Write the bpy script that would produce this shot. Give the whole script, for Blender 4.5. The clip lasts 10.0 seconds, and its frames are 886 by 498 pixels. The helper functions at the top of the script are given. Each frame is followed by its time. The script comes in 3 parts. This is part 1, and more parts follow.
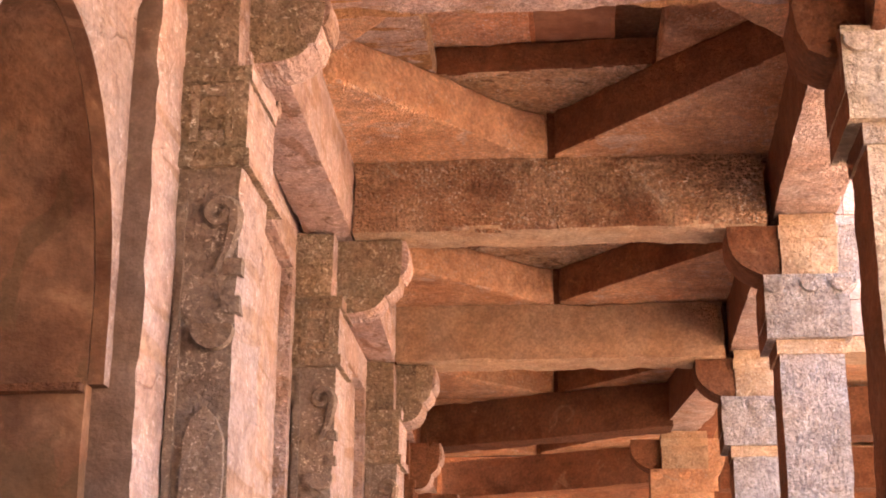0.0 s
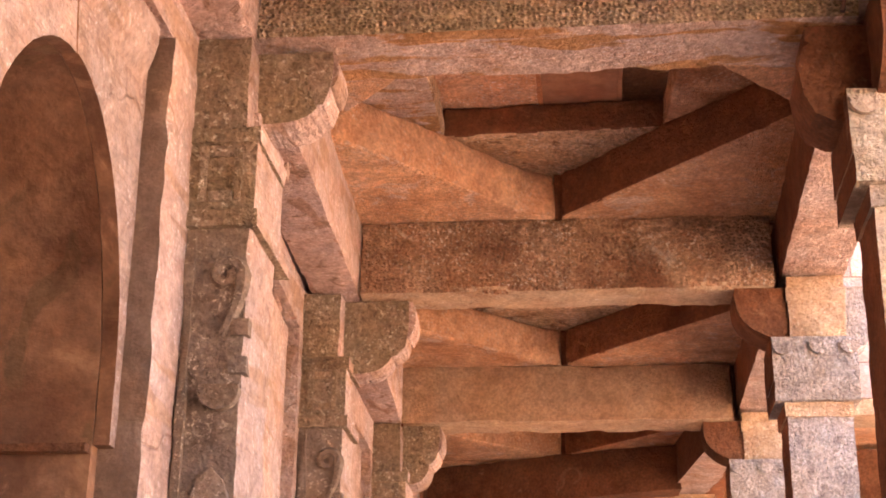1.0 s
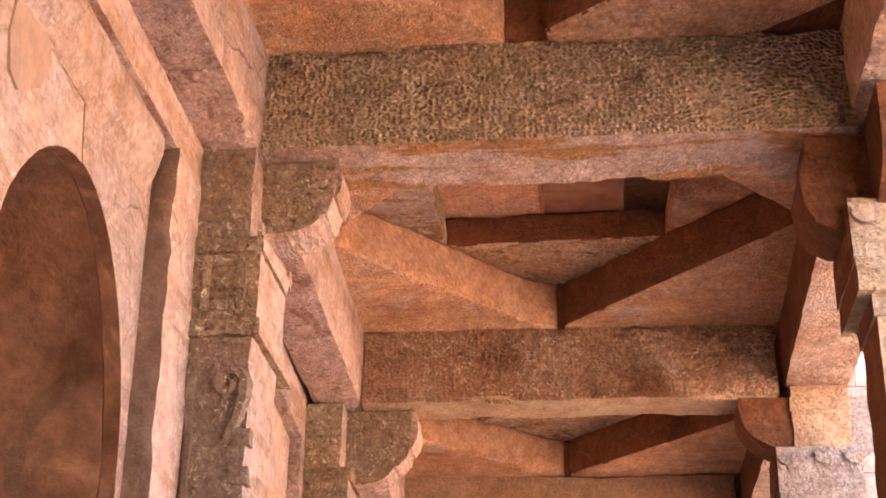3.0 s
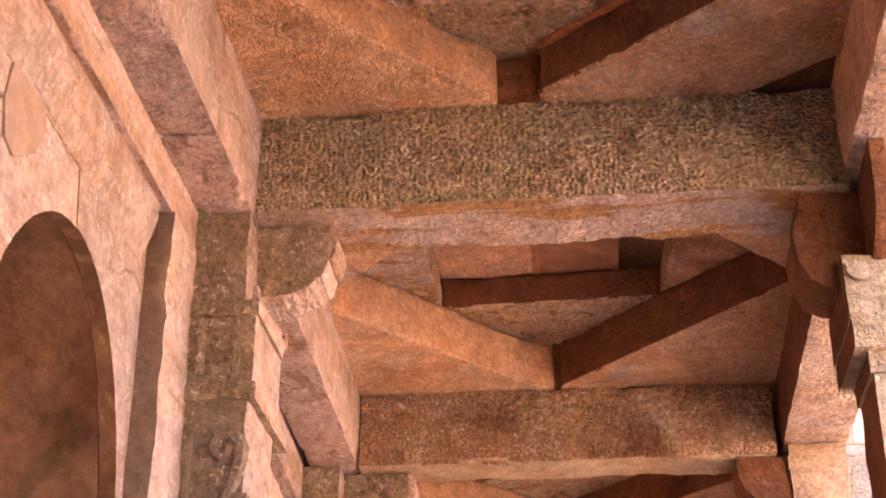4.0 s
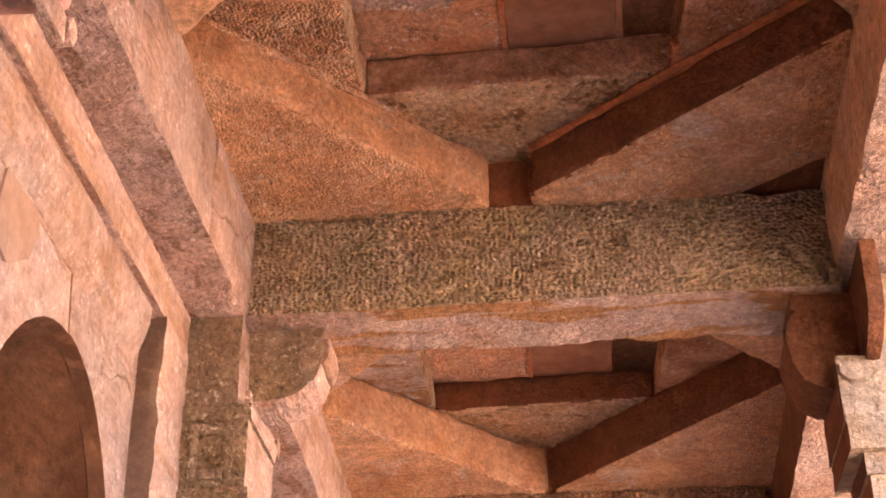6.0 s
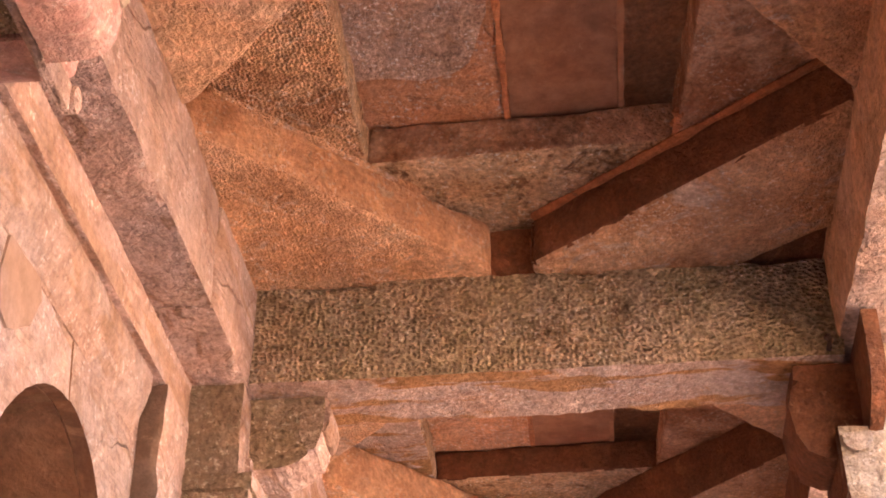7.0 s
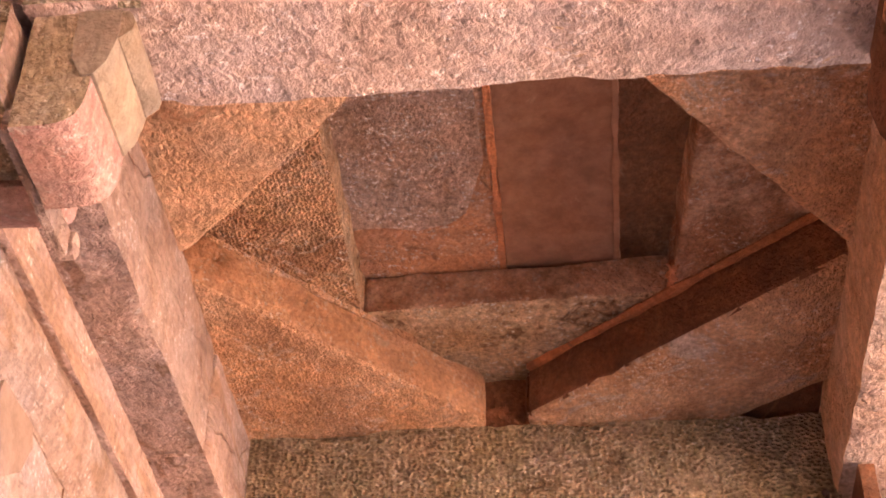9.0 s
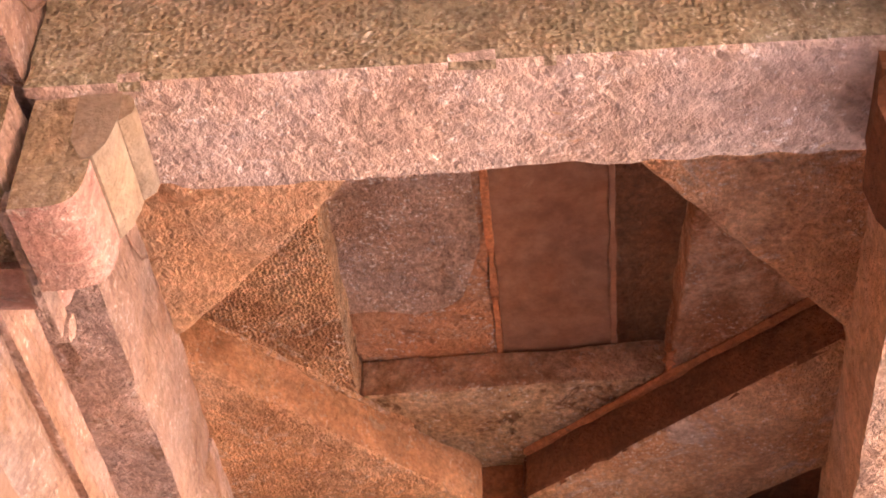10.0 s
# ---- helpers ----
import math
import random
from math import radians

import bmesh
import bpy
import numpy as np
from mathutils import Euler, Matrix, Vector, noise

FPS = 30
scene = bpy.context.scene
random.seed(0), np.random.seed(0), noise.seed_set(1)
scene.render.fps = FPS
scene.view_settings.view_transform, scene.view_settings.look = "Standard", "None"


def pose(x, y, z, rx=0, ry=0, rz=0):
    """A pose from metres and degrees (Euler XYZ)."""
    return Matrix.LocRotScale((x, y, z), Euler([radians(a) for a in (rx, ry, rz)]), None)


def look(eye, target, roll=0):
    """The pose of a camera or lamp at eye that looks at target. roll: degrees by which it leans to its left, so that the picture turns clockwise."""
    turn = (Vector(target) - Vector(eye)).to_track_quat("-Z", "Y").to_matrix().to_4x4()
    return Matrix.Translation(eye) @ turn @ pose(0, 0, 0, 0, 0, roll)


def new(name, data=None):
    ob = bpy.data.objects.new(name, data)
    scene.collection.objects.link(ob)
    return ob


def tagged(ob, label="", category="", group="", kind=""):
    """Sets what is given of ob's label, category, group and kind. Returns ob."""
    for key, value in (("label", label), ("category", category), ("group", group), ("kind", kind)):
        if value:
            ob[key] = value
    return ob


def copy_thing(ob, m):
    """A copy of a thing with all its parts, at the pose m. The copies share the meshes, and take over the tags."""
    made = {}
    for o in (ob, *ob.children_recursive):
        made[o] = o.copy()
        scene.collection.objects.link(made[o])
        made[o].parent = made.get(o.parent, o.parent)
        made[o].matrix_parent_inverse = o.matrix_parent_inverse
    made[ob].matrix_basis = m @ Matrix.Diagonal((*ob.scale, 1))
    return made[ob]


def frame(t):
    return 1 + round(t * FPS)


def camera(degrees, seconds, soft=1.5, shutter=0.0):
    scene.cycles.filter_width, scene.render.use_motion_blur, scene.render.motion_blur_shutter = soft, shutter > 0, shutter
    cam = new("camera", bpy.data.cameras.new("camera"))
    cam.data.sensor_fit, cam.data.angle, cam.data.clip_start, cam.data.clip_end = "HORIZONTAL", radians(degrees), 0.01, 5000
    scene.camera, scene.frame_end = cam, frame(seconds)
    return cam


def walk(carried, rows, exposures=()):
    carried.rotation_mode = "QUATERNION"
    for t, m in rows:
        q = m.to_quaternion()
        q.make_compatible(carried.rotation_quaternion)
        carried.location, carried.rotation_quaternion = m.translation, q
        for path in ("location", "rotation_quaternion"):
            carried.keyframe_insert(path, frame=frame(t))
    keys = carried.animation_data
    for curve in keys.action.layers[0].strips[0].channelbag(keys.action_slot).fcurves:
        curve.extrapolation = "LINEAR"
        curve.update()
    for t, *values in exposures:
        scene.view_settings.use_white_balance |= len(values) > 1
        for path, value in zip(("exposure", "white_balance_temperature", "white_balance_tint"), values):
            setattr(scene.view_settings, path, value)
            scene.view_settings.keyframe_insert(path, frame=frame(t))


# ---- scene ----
# A hand-held camera stands in a stone gallery and tilts slowly up to its ceiling.
cam = camera(32.0, 10.0, soft=1.8)
EYE = (0.0, 0.0, 1.6)
# seconds, degrees to the left, degrees up, roll
PATH = [
    (0.0, 5.69, 17.94, 0.44),
    (0.5, 5.83, 19.08, 0.56),
    (1.0, 6.00, 20.20, 0.73),
    (1.5, 6.10, 21.16, 0.81),
    (2.0, 6.15, 22.15, 0.91),
    (2.5, 6.17, 23.13, 0.93),
    (4.0, 5.98, 26.52, 0.12),
    (4.5, 5.82, 27.46, -0.27),
    (5.0, 5.68, 28.39, -0.49),
    (5.5, 5.61, 29.26, -0.51),
    (6.8, 5.77, 32.36, -0.11),
    (7.0, 5.73, 32.87, -0.12),
    (7.5, 5.68, 34.18, -0.04),
    (8.0, 5.61, 35.58, 0.14),
    (8.5, 5.56, 36.91, 0.22),
    (9.0, 5.55, 38.41, 0.37),
    (9.5, 5.51, 39.88, 0.45),
    (10.0, 5.44, 41.51, 0.52),
]
walk(cam, [(t, pose(*EYE, 90 + up, 0, left) @ pose(0, 0, 0, 0, 0, roll)) for t, left, up, roll in PATH],
     exposures=((0.0, 3.99, 7400, 23), (4.0, 4.06, 7150, 23), (7.5, 4.10, 7050, 23), (9.0, 4.22, 6850, 22), (10.0, 4.27, 6850, 22)))

# ---- light ----
world = bpy.data.worlds.new("sky")
scene.world = world
world.use_nodes = True
sky = world.node_tree.nodes.new("ShaderNodeTexSky")
sky.sky_type, sky.sun_disc = "NISHITA", False
SUN_UP, SUN_TURN = 48.0, 228.0          # degrees above the horizon, and clockwise from +y
sky.sun_elevation, sky.sun_rotation = radians(SUN_UP), radians(SUN_TURN)
sky.dust_density = 2.5
back = world.node_tree.nodes["Background"]
back.inputs["Strength"].default_value = 0.115
world.node_tree.links.new(sky.outputs[0], back.inputs[0])
sun = new("sun", bpy.data.lights.new("sun", "SUN"))
sun.data.energy, sun.data.angle, sun.data.color = 5.0, radians(0.6), (1.0, 0.93, 0.82)
sx, sy, sz = (math.cos(radians(SUN_UP)) * math.sin(radians(SUN_TURN)),
              math.cos(radians(SUN_UP)) * math.cos(radians(SUN_TURN)), math.sin(radians(SUN_UP)))
sun.matrix_world = look((sx * 40, sy * 40, sz * 40), (0, 0, 0))

# ---- materials ----
def stone_mat(name, main, second, stain, stain_at=0.55, grain=0.35, relief=0.5, pit=60.0, patch=1.6, rough=0.92, strokes=0.0,
              stroke_axis=(1, 1, 1), pits=0.0, soot=0.0, soot_at=0.56, streak=None, streak_axis=(0.25, 1, 3.0), speck=0.0, speck_col=(0.8, 0.72, 0.66), vary=0.18,
              streak_at=0.55, peck=None, peck_deep=1.0, cracks=0.0, crisp=0.07):
    """Weathered stone or lime plaster: two tones in large patches, stains, grain, pits and tool strokes."""
    m = bpy.data.materials.new(name)
    m.use_nodes = True
    nt = m.node_tree
    n, link = nt.nodes, nt.links.new
    bsdf = n["Principled BSDF"]
    bsdf.inputs["Roughness"].default_value = rough
    bsdf.inputs["Specular IOR Level"].default_value = 0.25
    geo = n.new("ShaderNodeNewGeometry")
    info = n.new("ShaderNodeObjectInfo")
    shift = n.new("ShaderNodeVectorMath")
    shift.operation = "MULTIPLY_ADD"
    link(info.outputs["Random"], shift.inputs[0])
    shift.inputs[1].default_value = (7.0, 3.0, 5.0)
    link(geo.outputs["Position"], shift.inputs[2])
    at = shift.outputs[0]

    def tex(scale, detail=6.0, rgh=0.6, stretch=None, warp=0.0):
        t = n.new("ShaderNodeTexNoise")
        t.inputs["Scale"].default_value, t.inputs["Detail"].default_value, t.inputs["Roughness"].default_value = scale, detail, rgh
        t.inputs["Distortion"].default_value = warp
        if stretch:
            mp = n.new("ShaderNodeMapping")
            mp.inputs["Scale"].default_value = stretch
            link(at, mp.inputs[0])
            link(mp.outputs[0], t.inputs["Vector"])
        else:
            link(at, t.inputs["Vector"])
        return t.outputs[0]

    def ramp(value, lo, hi):
        r = n.new("ShaderNodeMapRange")
        r.interpolation_type = "SMOOTHSTEP"
        r.inputs["From Min"].default_value, r.inputs["From Max"].default_value = lo, hi
        link(value, r.inputs["Value"])
        return r.outputs[0]

    def mix(kind, fac, a, b):
        x = n.new("ShaderNodeMix")
        x.data_type, x.blend_type = "RGBA", kind
        for sock, v in ((x.inputs["Factor"], fac), (x.inputs["A"], a), (x.inputs["B"], b)):
            if isinstance(v, (int, float)):
                sock.default_value = v
            elif isinstance(v, tuple):
                sock.default_value = (*v, 1.0)
            else:
                link(v, sock)
        return x.outputs["Result"]

    def times(a, k):
        x = n.new("ShaderNodeMath")
        x.operation = "MULTIPLY"
        link(a, x.inputs[0])
        if isinstance(k, float):
            x.inputs[1].default_value = k
        else:
            link(k, x.inputs[1])
        return x.outputs[0]

    def plus(a, b):
        x = n.new("ShaderNodeMath")
        link(a, x.inputs[0])
        link(b, x.inputs[1])
        return x.outputs[0]

    col = mix("MIX", ramp(tex(patch, 8.0, 0.65, warp=0.6), 0.38, 0.62), main, second)
    flake = ramp(tex(patch * 1.9 + 0.7, 9.0, 0.7, warp=0.9), stain_at, stain_at + crisp)
    col = mix("MIX", flake, col, stain)
    if speck:
        col = mix("MIX", times(ramp(tex(pit * 1.1, 3.0, 0.7), 0.55, 0.66), ramp(tex(patch * 2.3, 5.0), 0.42, 0.58)), col, speck_col)
    if streak:
        col = mix("MIX", ramp(tex(3.2, 6.0, 0.6, stretch=streak_axis, warp=0.8), streak_at, streak_at + 0.06), col, streak)
    if soot:
        dark = n.new("ShaderNodeMix")
        dark.data_type, dark.blend_type = "RGBA", "MULTIPLY"
        link(times(ramp(tex(1.5, 6.0, 0.6, warp=0.35), soot_at, soot_at + 0.16), soot), dark.inputs["Factor"])
        link(col, dark.inputs["A"])
        dark.inputs["B"].default_value = (0.42, 0.30, 0.24, 1.0)
        col = dark.outputs["Result"]
    hollow = None
    if pits:
        hollow = ramp(tex(pit * 1.05, 2.5, 0.55), 0.47, 0.33)
        deep = n.new("ShaderNodeMix")
        deep.data_type, deep.blend_type = "RGBA", "MULTIPLY"
        link(times(hollow, pits * 0.4), deep.inputs["Factor"])
        link(col, deep.inputs["A"])
        deep.inputs["B"].default_value = (0.40, 0.28, 0.22, 1.0)
        col = deep.outputs["Result"]
    dents = None
    if peck:                        # rows of tool pecks: cells a few centimetres apart, hollow between raised lips
        mp = n.new("ShaderNodeMapping")
        mp.inputs["Scale"].default_value = peck
        link(at, mp.inputs[0])
        v = n.new("ShaderNodeTexVoronoi")
        v.feature = "SMOOTH_F1"
        v.inputs["Scale"].default_value, v.inputs["Smoothness"].default_value, v.inputs["Randomness"].default_value = 1.0, 0.25, 0.72
        link(mp.outputs[0], v.inputs["Vector"])
        dents = times(ramp(v.outputs["Distance"], 0.62, 0.18), ramp(tex(patch * 1.4, 4.0, 0.6), 0.22, 0.42))
        low = n.new("ShaderNodeMix")
        low.data_type, low.blend_type = "RGBA", "MULTIPLY"
        link(times(dents, 0.30 * peck_deep), low.inputs["Factor"])
        link(col, low.inputs["A"])
        low.inputs["B"].default_value = (0.50, 0.40, 0.33, 1.0)
        col = low.outputs["Result"]
    lines = None
    if cracks:                      # hairline cracks in the plaster
        wob = n.new("ShaderNodeVectorMath")
        wob.operation = "MULTIPLY_ADD"
        nz = n.new("ShaderNodeTexNoise")
        nz.inputs["Scale"].default_value = 3.0
        link(at, nz.inputs["Vector"])
        link(nz.outputs["Color"], wob.inputs[0])
        wob.inputs[1].default_value = (0.28, 0.28, 0.28)
        link(at, wob.inputs[2])
        v = n.new("ShaderNodeTexVoronoi")
        v.feature = "DISTANCE_TO_EDGE"
        v.inputs["Scale"].default_value = 1.3
        link(wob.outputs[0], v.inputs["Vector"])
        lines = times(ramp(v.outputs["Distance"], 0.008, 0.002), ramp(tex(2.1, 3.0), 0.46, 0.60))
        slit = n.new("ShaderNodeMix")
        slit.data_type, slit.blend_type = "RGBA", "MULTIPLY"
        link(times(lines, cracks), slit.inputs["Factor"])
        link(col, slit.inputs["A"])
        slit.inputs["B"].default_value = (0.42, 0.26, 0.18, 1.0)
        col = slit.outputs["Result"]
    hue = mix("MIX", ramp(tex(2.9, 5.0, 0.6, warp=0.4), 0.36, 0.64), (1.05, 0.995, 0.93), (0.97, 1.0, 1.05))
    col = mix("MULTIPLY", 1.0, col, hue)
    blotch = mix("MIX", ramp(tex(13.0, 4.0, 0.65), 0.32, 0.68), (0.84, 0.82, 0.80), (1.10, 1.11, 1.11))
    col = mix("MULTIPLY", 1.0, col, blotch)
    fine = ramp(tex(pit * 0.8, 5.0, 0.75), 0.3, 0.72)
    shade = n.new("ShaderNodeMapRange")
    shade.inputs["To Min"].default_value, shade.inputs["To Max"].default_value = 1.0 - grain, 1.0 + grain * 0.6
    link(fine, shade.inputs["Value"])
    own = n.new("ShaderNodeMapRange")
    own.inputs["To Min"].default_value, own.inputs["To Max"].default_value = 1.0 - vary, 1.0 + vary * 0.6
    link(info.outputs["Random"], own.inputs["Value"])
    tone = n.new("ShaderNodeCombineColor")
    both = times(shade.outputs[0], own.outputs[0])
    for k in range(3):
        link(both, tone.inputs[k])
    col = mix("MULTIPLY", 1.0, col, tone.outputs[0])
    link(col, bsdf.inputs["Base Color"])
    height = plus(times(tex(pit, 4.0, 0.7), 1.0), times(tex(pit * 0.3, 5.0, 0.65), 1.7))
    if pits:
        height = plus(height, times(hollow, -0.7 * pits))
    height = plus(height, times(flake, -0.45))
    if peck:
        height = plus(height, times(dents, -1.5 * peck_deep))
    if cracks:
        height = plus(height, times(lines, -1.2))
    if strokes:
        height = plus(height, times(tex(pit * 0.95, 2.0, 0.5, stretch=stroke_axis), strokes))
    bump = n.new("ShaderNodeBump")
    bump.inputs["Strength"].default_value, bump.inputs["Distance"].default_value = relief, 0.034
    link(height, bump.inputs["Height"])
    link(bump.outputs[0], bsdf.inputs["Normal"])
    return m


PLASTER = stone_mat("pink_lime_plaster", (0.508, 0.369, 0.315), (0.465, 0.309, 0.250), (0.437, 0.229, 0.166), 0.62, 0.24, 0.75, 50.0, 2.4, pits=0.3,
                    strokes=1.5, stroke_axis=(1, 0.15, 1), soot=0.5, streak=(0.43, 0.275, 0.20), streak_axis=(2.0, 0.35, 2.2), speck=1.0,
                    speck_col=(0.72, 0.585, 0.53), cracks=0.4)
# Red stone; also the shade tone on faces turned from the courtyard.
SAND = stone_mat("red_and_shaded_sandstone", (0.229, 0.096, 0.047), (0.175, 0.067, 0.031), (0.282, 0.149, 0.084), 0.60, 0.30, 0.6, 58.0, 2.0, pits=0.4, soot=0.6)
SLAB = stone_mat("orange_roof_slab", (0.783, 0.451, 0.264), (0.587, 0.298, 0.158), (0.680, 0.461, 0.343), 0.56, 0.34, 0.8, 62.0, 1.9, pits=0.5, soot=0.55, soot_at=0.57,
                 speck=1.0, speck_col=(0.84, 0.65, 0.51), vary=0.12, peck=(84.0, 84.0, 84.0), peck_deep=0.18)
OLIVE = stone_mat("lichen_stained_stone", (0.49, 0.365, 0.22), (0.53, 0.385, 0.27), (0.35, 0.235, 0.145), 0.60, 0.36, 0.8, 62.0, 1.8, pits=0.35, soot=0.5,
                  speck=1.0, speck_col=(0.86, 0.73, 0.60), peck=(58.0, 40.0, 70.0), peck_deep=0.95)
LICHEN = stone_mat("khaki_column_stone", (0.46, 0.35, 0.235), (0.50, 0.37, 0.265), (0.33, 0.24, 0.16), 0.60, 0.30, 0.7, 60.0, 3.4, pits=0.4, soot=0.3,
                   speck=1.0, speck_col=(0.66, 0.54, 0.42))
LOAM = stone_mat("loam_brown_stone", (0.39, 0.25, 0.155), (0.34, 0.20, 0.12), (0.27, 0.15, 0.09), 0.60, 0.28, 0.6, 60.0, 2.4, pits=0.4, soot=0.5)
HOAR = stone_mat("hoary_pink_grey_stone", (0.58, 0.45, 0.40), (0.50, 0.37, 0.32), (0.54, 0.37, 0.24), 0.62, 0.28, 0.62, 38.0, 3.4, pits=0.5, soot=0.3, speck=1.0,
                 speck_col=(0.78, 0.71, 0.70))
KHAKI = stone_mat("khaki_weathered_stone", (0.30, 0.26, 0.18), (0.34, 0.275, 0.20), (0.25, 0.195, 0.135), 0.60, 0.28, 0.6, 52.0, 2.2, pits=0.25,
                  speck=1.0, speck_col=(0.54, 0.49, 0.41), peck=(60.0, 44.0, 70.0), peck_deep=0.4)
# Lichen on the piers' fronts, darkened further for the shade there.
MOSS = stone_mat("mossy_shaded_carved_stone", (0.321, 0.231, 0.146), (0.368, 0.254, 0.170), (0.236, 0.155, 0.099), 0.57, 0.36, 0.9, 54.0, 4.0, pits=0.5, soot=0.4,
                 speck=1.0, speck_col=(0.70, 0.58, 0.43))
WORN = stone_mat("worn_taupe_shaft_stone", (0.223, 0.158, 0.115), (0.243, 0.172, 0.128), (0.168, 0.114, 0.074), 0.57, 0.24, 0.6, 60.0, 2.6, pits=0.25, soot=0.45, speck=1.0,
                 speck_col=(0.56, 0.44, 0.34))
GREY = stone_mat("pale_grey_sandstone", (0.45, 0.375, 0.335), (0.40, 0.325, 0.28), (0.30, 0.25, 0.22), 0.60, 0.38, 0.8, 70.0, 3.0, pits=0.5,
                 strokes=1.0, stroke_axis=(1, 1, 0.5), speck=1.0, speck_col=(0.60, 0.54, 0.50))
TAN = stone_mat("tan_sandstone", (0.54, 0.37, 0.23), (0.46, 0.29, 0.18), (0.36, 0.24, 0.15), 0.6, 0.28, 0.6, 60.0, 4.0, pits=0.5, soot=0.3, speck=1.0,
                speck_col=(0.66, 0.52, 0.38))
ROUGH = stone_mat("rough_pink_stone", (0.66, 0.48, 0.40), (0.56, 0.365, 0.29), (0.56, 0.32, 0.165), 0.57, 0.34, 0.85, 56.0, 2.6, pits=0.55, soot=0.4,
                  streak=(0.52, 0.265, 0.115), streak_axis=(0.55, 2.6, 2.6), streak_at=0.525, speck=1.0, speck_col=(0.80, 0.69, 0.64))
CHALK = stone_mat("chalky_pink_beam_stone", (0.60, 0.43, 0.35), (0.53, 0.345, 0.265), (0.50, 0.28, 0.17), 0.60, 0.36, 0.9, 52.0, 3.4, pits=0.6, soot=0.3,
                  speck=1.0, speck_col=(0.74, 0.60, 0.53))
# Soot stains, plus the shade inside the arch, in one brown.
BROWN = stone_mat("sooty_shaded_plaster", (0.230, 0.114, 0.063), (0.149, 0.067, 0.037), (0.275, 0.145, 0.083), 0.54, 0.16, 0.25, 30.0, 2.6, soot=0.8, soot_at=0.5, vary=0.0,
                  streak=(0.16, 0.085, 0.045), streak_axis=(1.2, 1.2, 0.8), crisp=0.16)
MORTAR = stone_mat("orange_mortar", (0.594, 0.220, 0.094), (0.484, 0.187, 0.088), (0.374, 0.171, 0.094), 0.58, 0.3, 0.6, 60.0, 5.0, soot=0.3)
CAP = stone_mat("grey_ceiling_slab", (0.592, 0.326, 0.203), (0.663, 0.305, 0.161), (0.403, 0.187, 0.104), 0.56, 0.32, 0.6, 60.0, 2.6, pits=0.5, soot=0.45,
                speck=1.0, speck_col=(0.74, 0.62, 0.56))
BUFF = stone_mat("crusted_brown_sandstone", (0.55, 0.345, 0.215), (0.40, 0.205, 0.115), (0.60, 0.44, 0.32), 0.56, 0.42, 0.8, 60.0, 1.8, pits=0.7, soot=0.95,
                 soot_at=0.52, speck=1.0, speck_col=(0.78, 0.63, 0.50), peck=(52.0, 40.0, 60.0), peck_deep=0.45)
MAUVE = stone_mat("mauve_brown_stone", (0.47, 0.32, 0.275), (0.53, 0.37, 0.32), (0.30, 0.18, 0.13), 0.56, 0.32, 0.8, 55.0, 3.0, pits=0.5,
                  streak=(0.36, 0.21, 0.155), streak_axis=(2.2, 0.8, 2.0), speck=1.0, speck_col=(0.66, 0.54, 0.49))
PINK = stone_mat("pink_washed_stone", (0.58, 0.36, 0.31), (0.52, 0.28, 0.235), (0.60, 0.45, 0.38), 0.56, 0.24, 0.6, 60.0, 5.0, pits=0.2, speck=1.0,
                 speck_col=(0.70, 0.54, 0.48))
SMOOTH = stone_mat("smooth_brown_slab", (0.340, 0.163, 0.094), (0.288, 0.130, 0.072), (0.391, 0.205, 0.123), 0.62, 0.10, 0.2, 50.0, 3.0)
DIMPLE = stone_mat("brown_pitted_slab", (0.805, 0.483, 0.287), (0.540, 0.270, 0.144), (0.713, 0.483, 0.345), 0.57, 0.36, 0.9, 50.0, 2.4, pits=0.6, speck=1.0,
                   speck_col=(0.92, 0.74, 0.60), vary=0.0, peck=(80.0, 80.0, 80.0), peck_deep=0.75)
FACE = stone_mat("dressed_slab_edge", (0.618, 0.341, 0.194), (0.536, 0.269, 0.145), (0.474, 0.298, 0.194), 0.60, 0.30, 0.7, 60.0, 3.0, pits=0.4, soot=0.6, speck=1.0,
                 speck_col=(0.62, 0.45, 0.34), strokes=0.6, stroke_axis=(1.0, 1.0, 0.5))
# Shaded copy of the slab edge, for faces turned from the light.
SHADEFACE = stone_mat("shaded_red_slab_edge", (0.296, 0.122, 0.058), (0.228, 0.086, 0.040), (0.354, 0.157, 0.072), 0.60, 0.28, 0.7, 60.0, 2.6, pits=0.3, soot=0.7)
CRUST = stone_mat("pale_crusted_stone", (0.869, 0.584, 0.374), (0.658, 0.382, 0.215), (0.391, 0.205, 0.107), 0.56, 0.42, 1.0, 56.0, 3.0, pits=0.9, speck=1.0,
                  speck_col=(0.94, 0.82, 0.68))
SHADED = stone_mat("shaded_brown_plaster", (0.171, 0.108, 0.077), (0.140, 0.086, 0.059), (0.198, 0.131, 0.088), 0.6, 0.2, 0.4, 50.0, 3.0)
WARM = stone_mat("warm_grey_slab", (0.761, 0.469, 0.312), (0.392, 0.172, 0.087), (0.670, 0.385, 0.248), 0.56, 0.34, 0.7, 58.0, 2.2, pits=0.5, soot=0.5, speck=1.0,
                 speck_col=(0.66, 0.50, 0.40))
SALT = stone_mat("pale_salt_crust", (0.58, 0.40, 0.32), (0.52, 0.325, 0.24), (0.46, 0.28, 0.195), 0.58, 0.4, 0.9, 64.0, 4.0, pits=0.6, speck=1.0,
                 speck_col=(0.95, 0.88, 0.85))
CEMENT = stone_mat("smooth_grey_brown_repair", (0.30, 0.20, 0.155), (0.27, 0.175, 0.13), (0.25, 0.16, 0.115), 0.62, 0.1, 0.2, 40.0, 3.0)
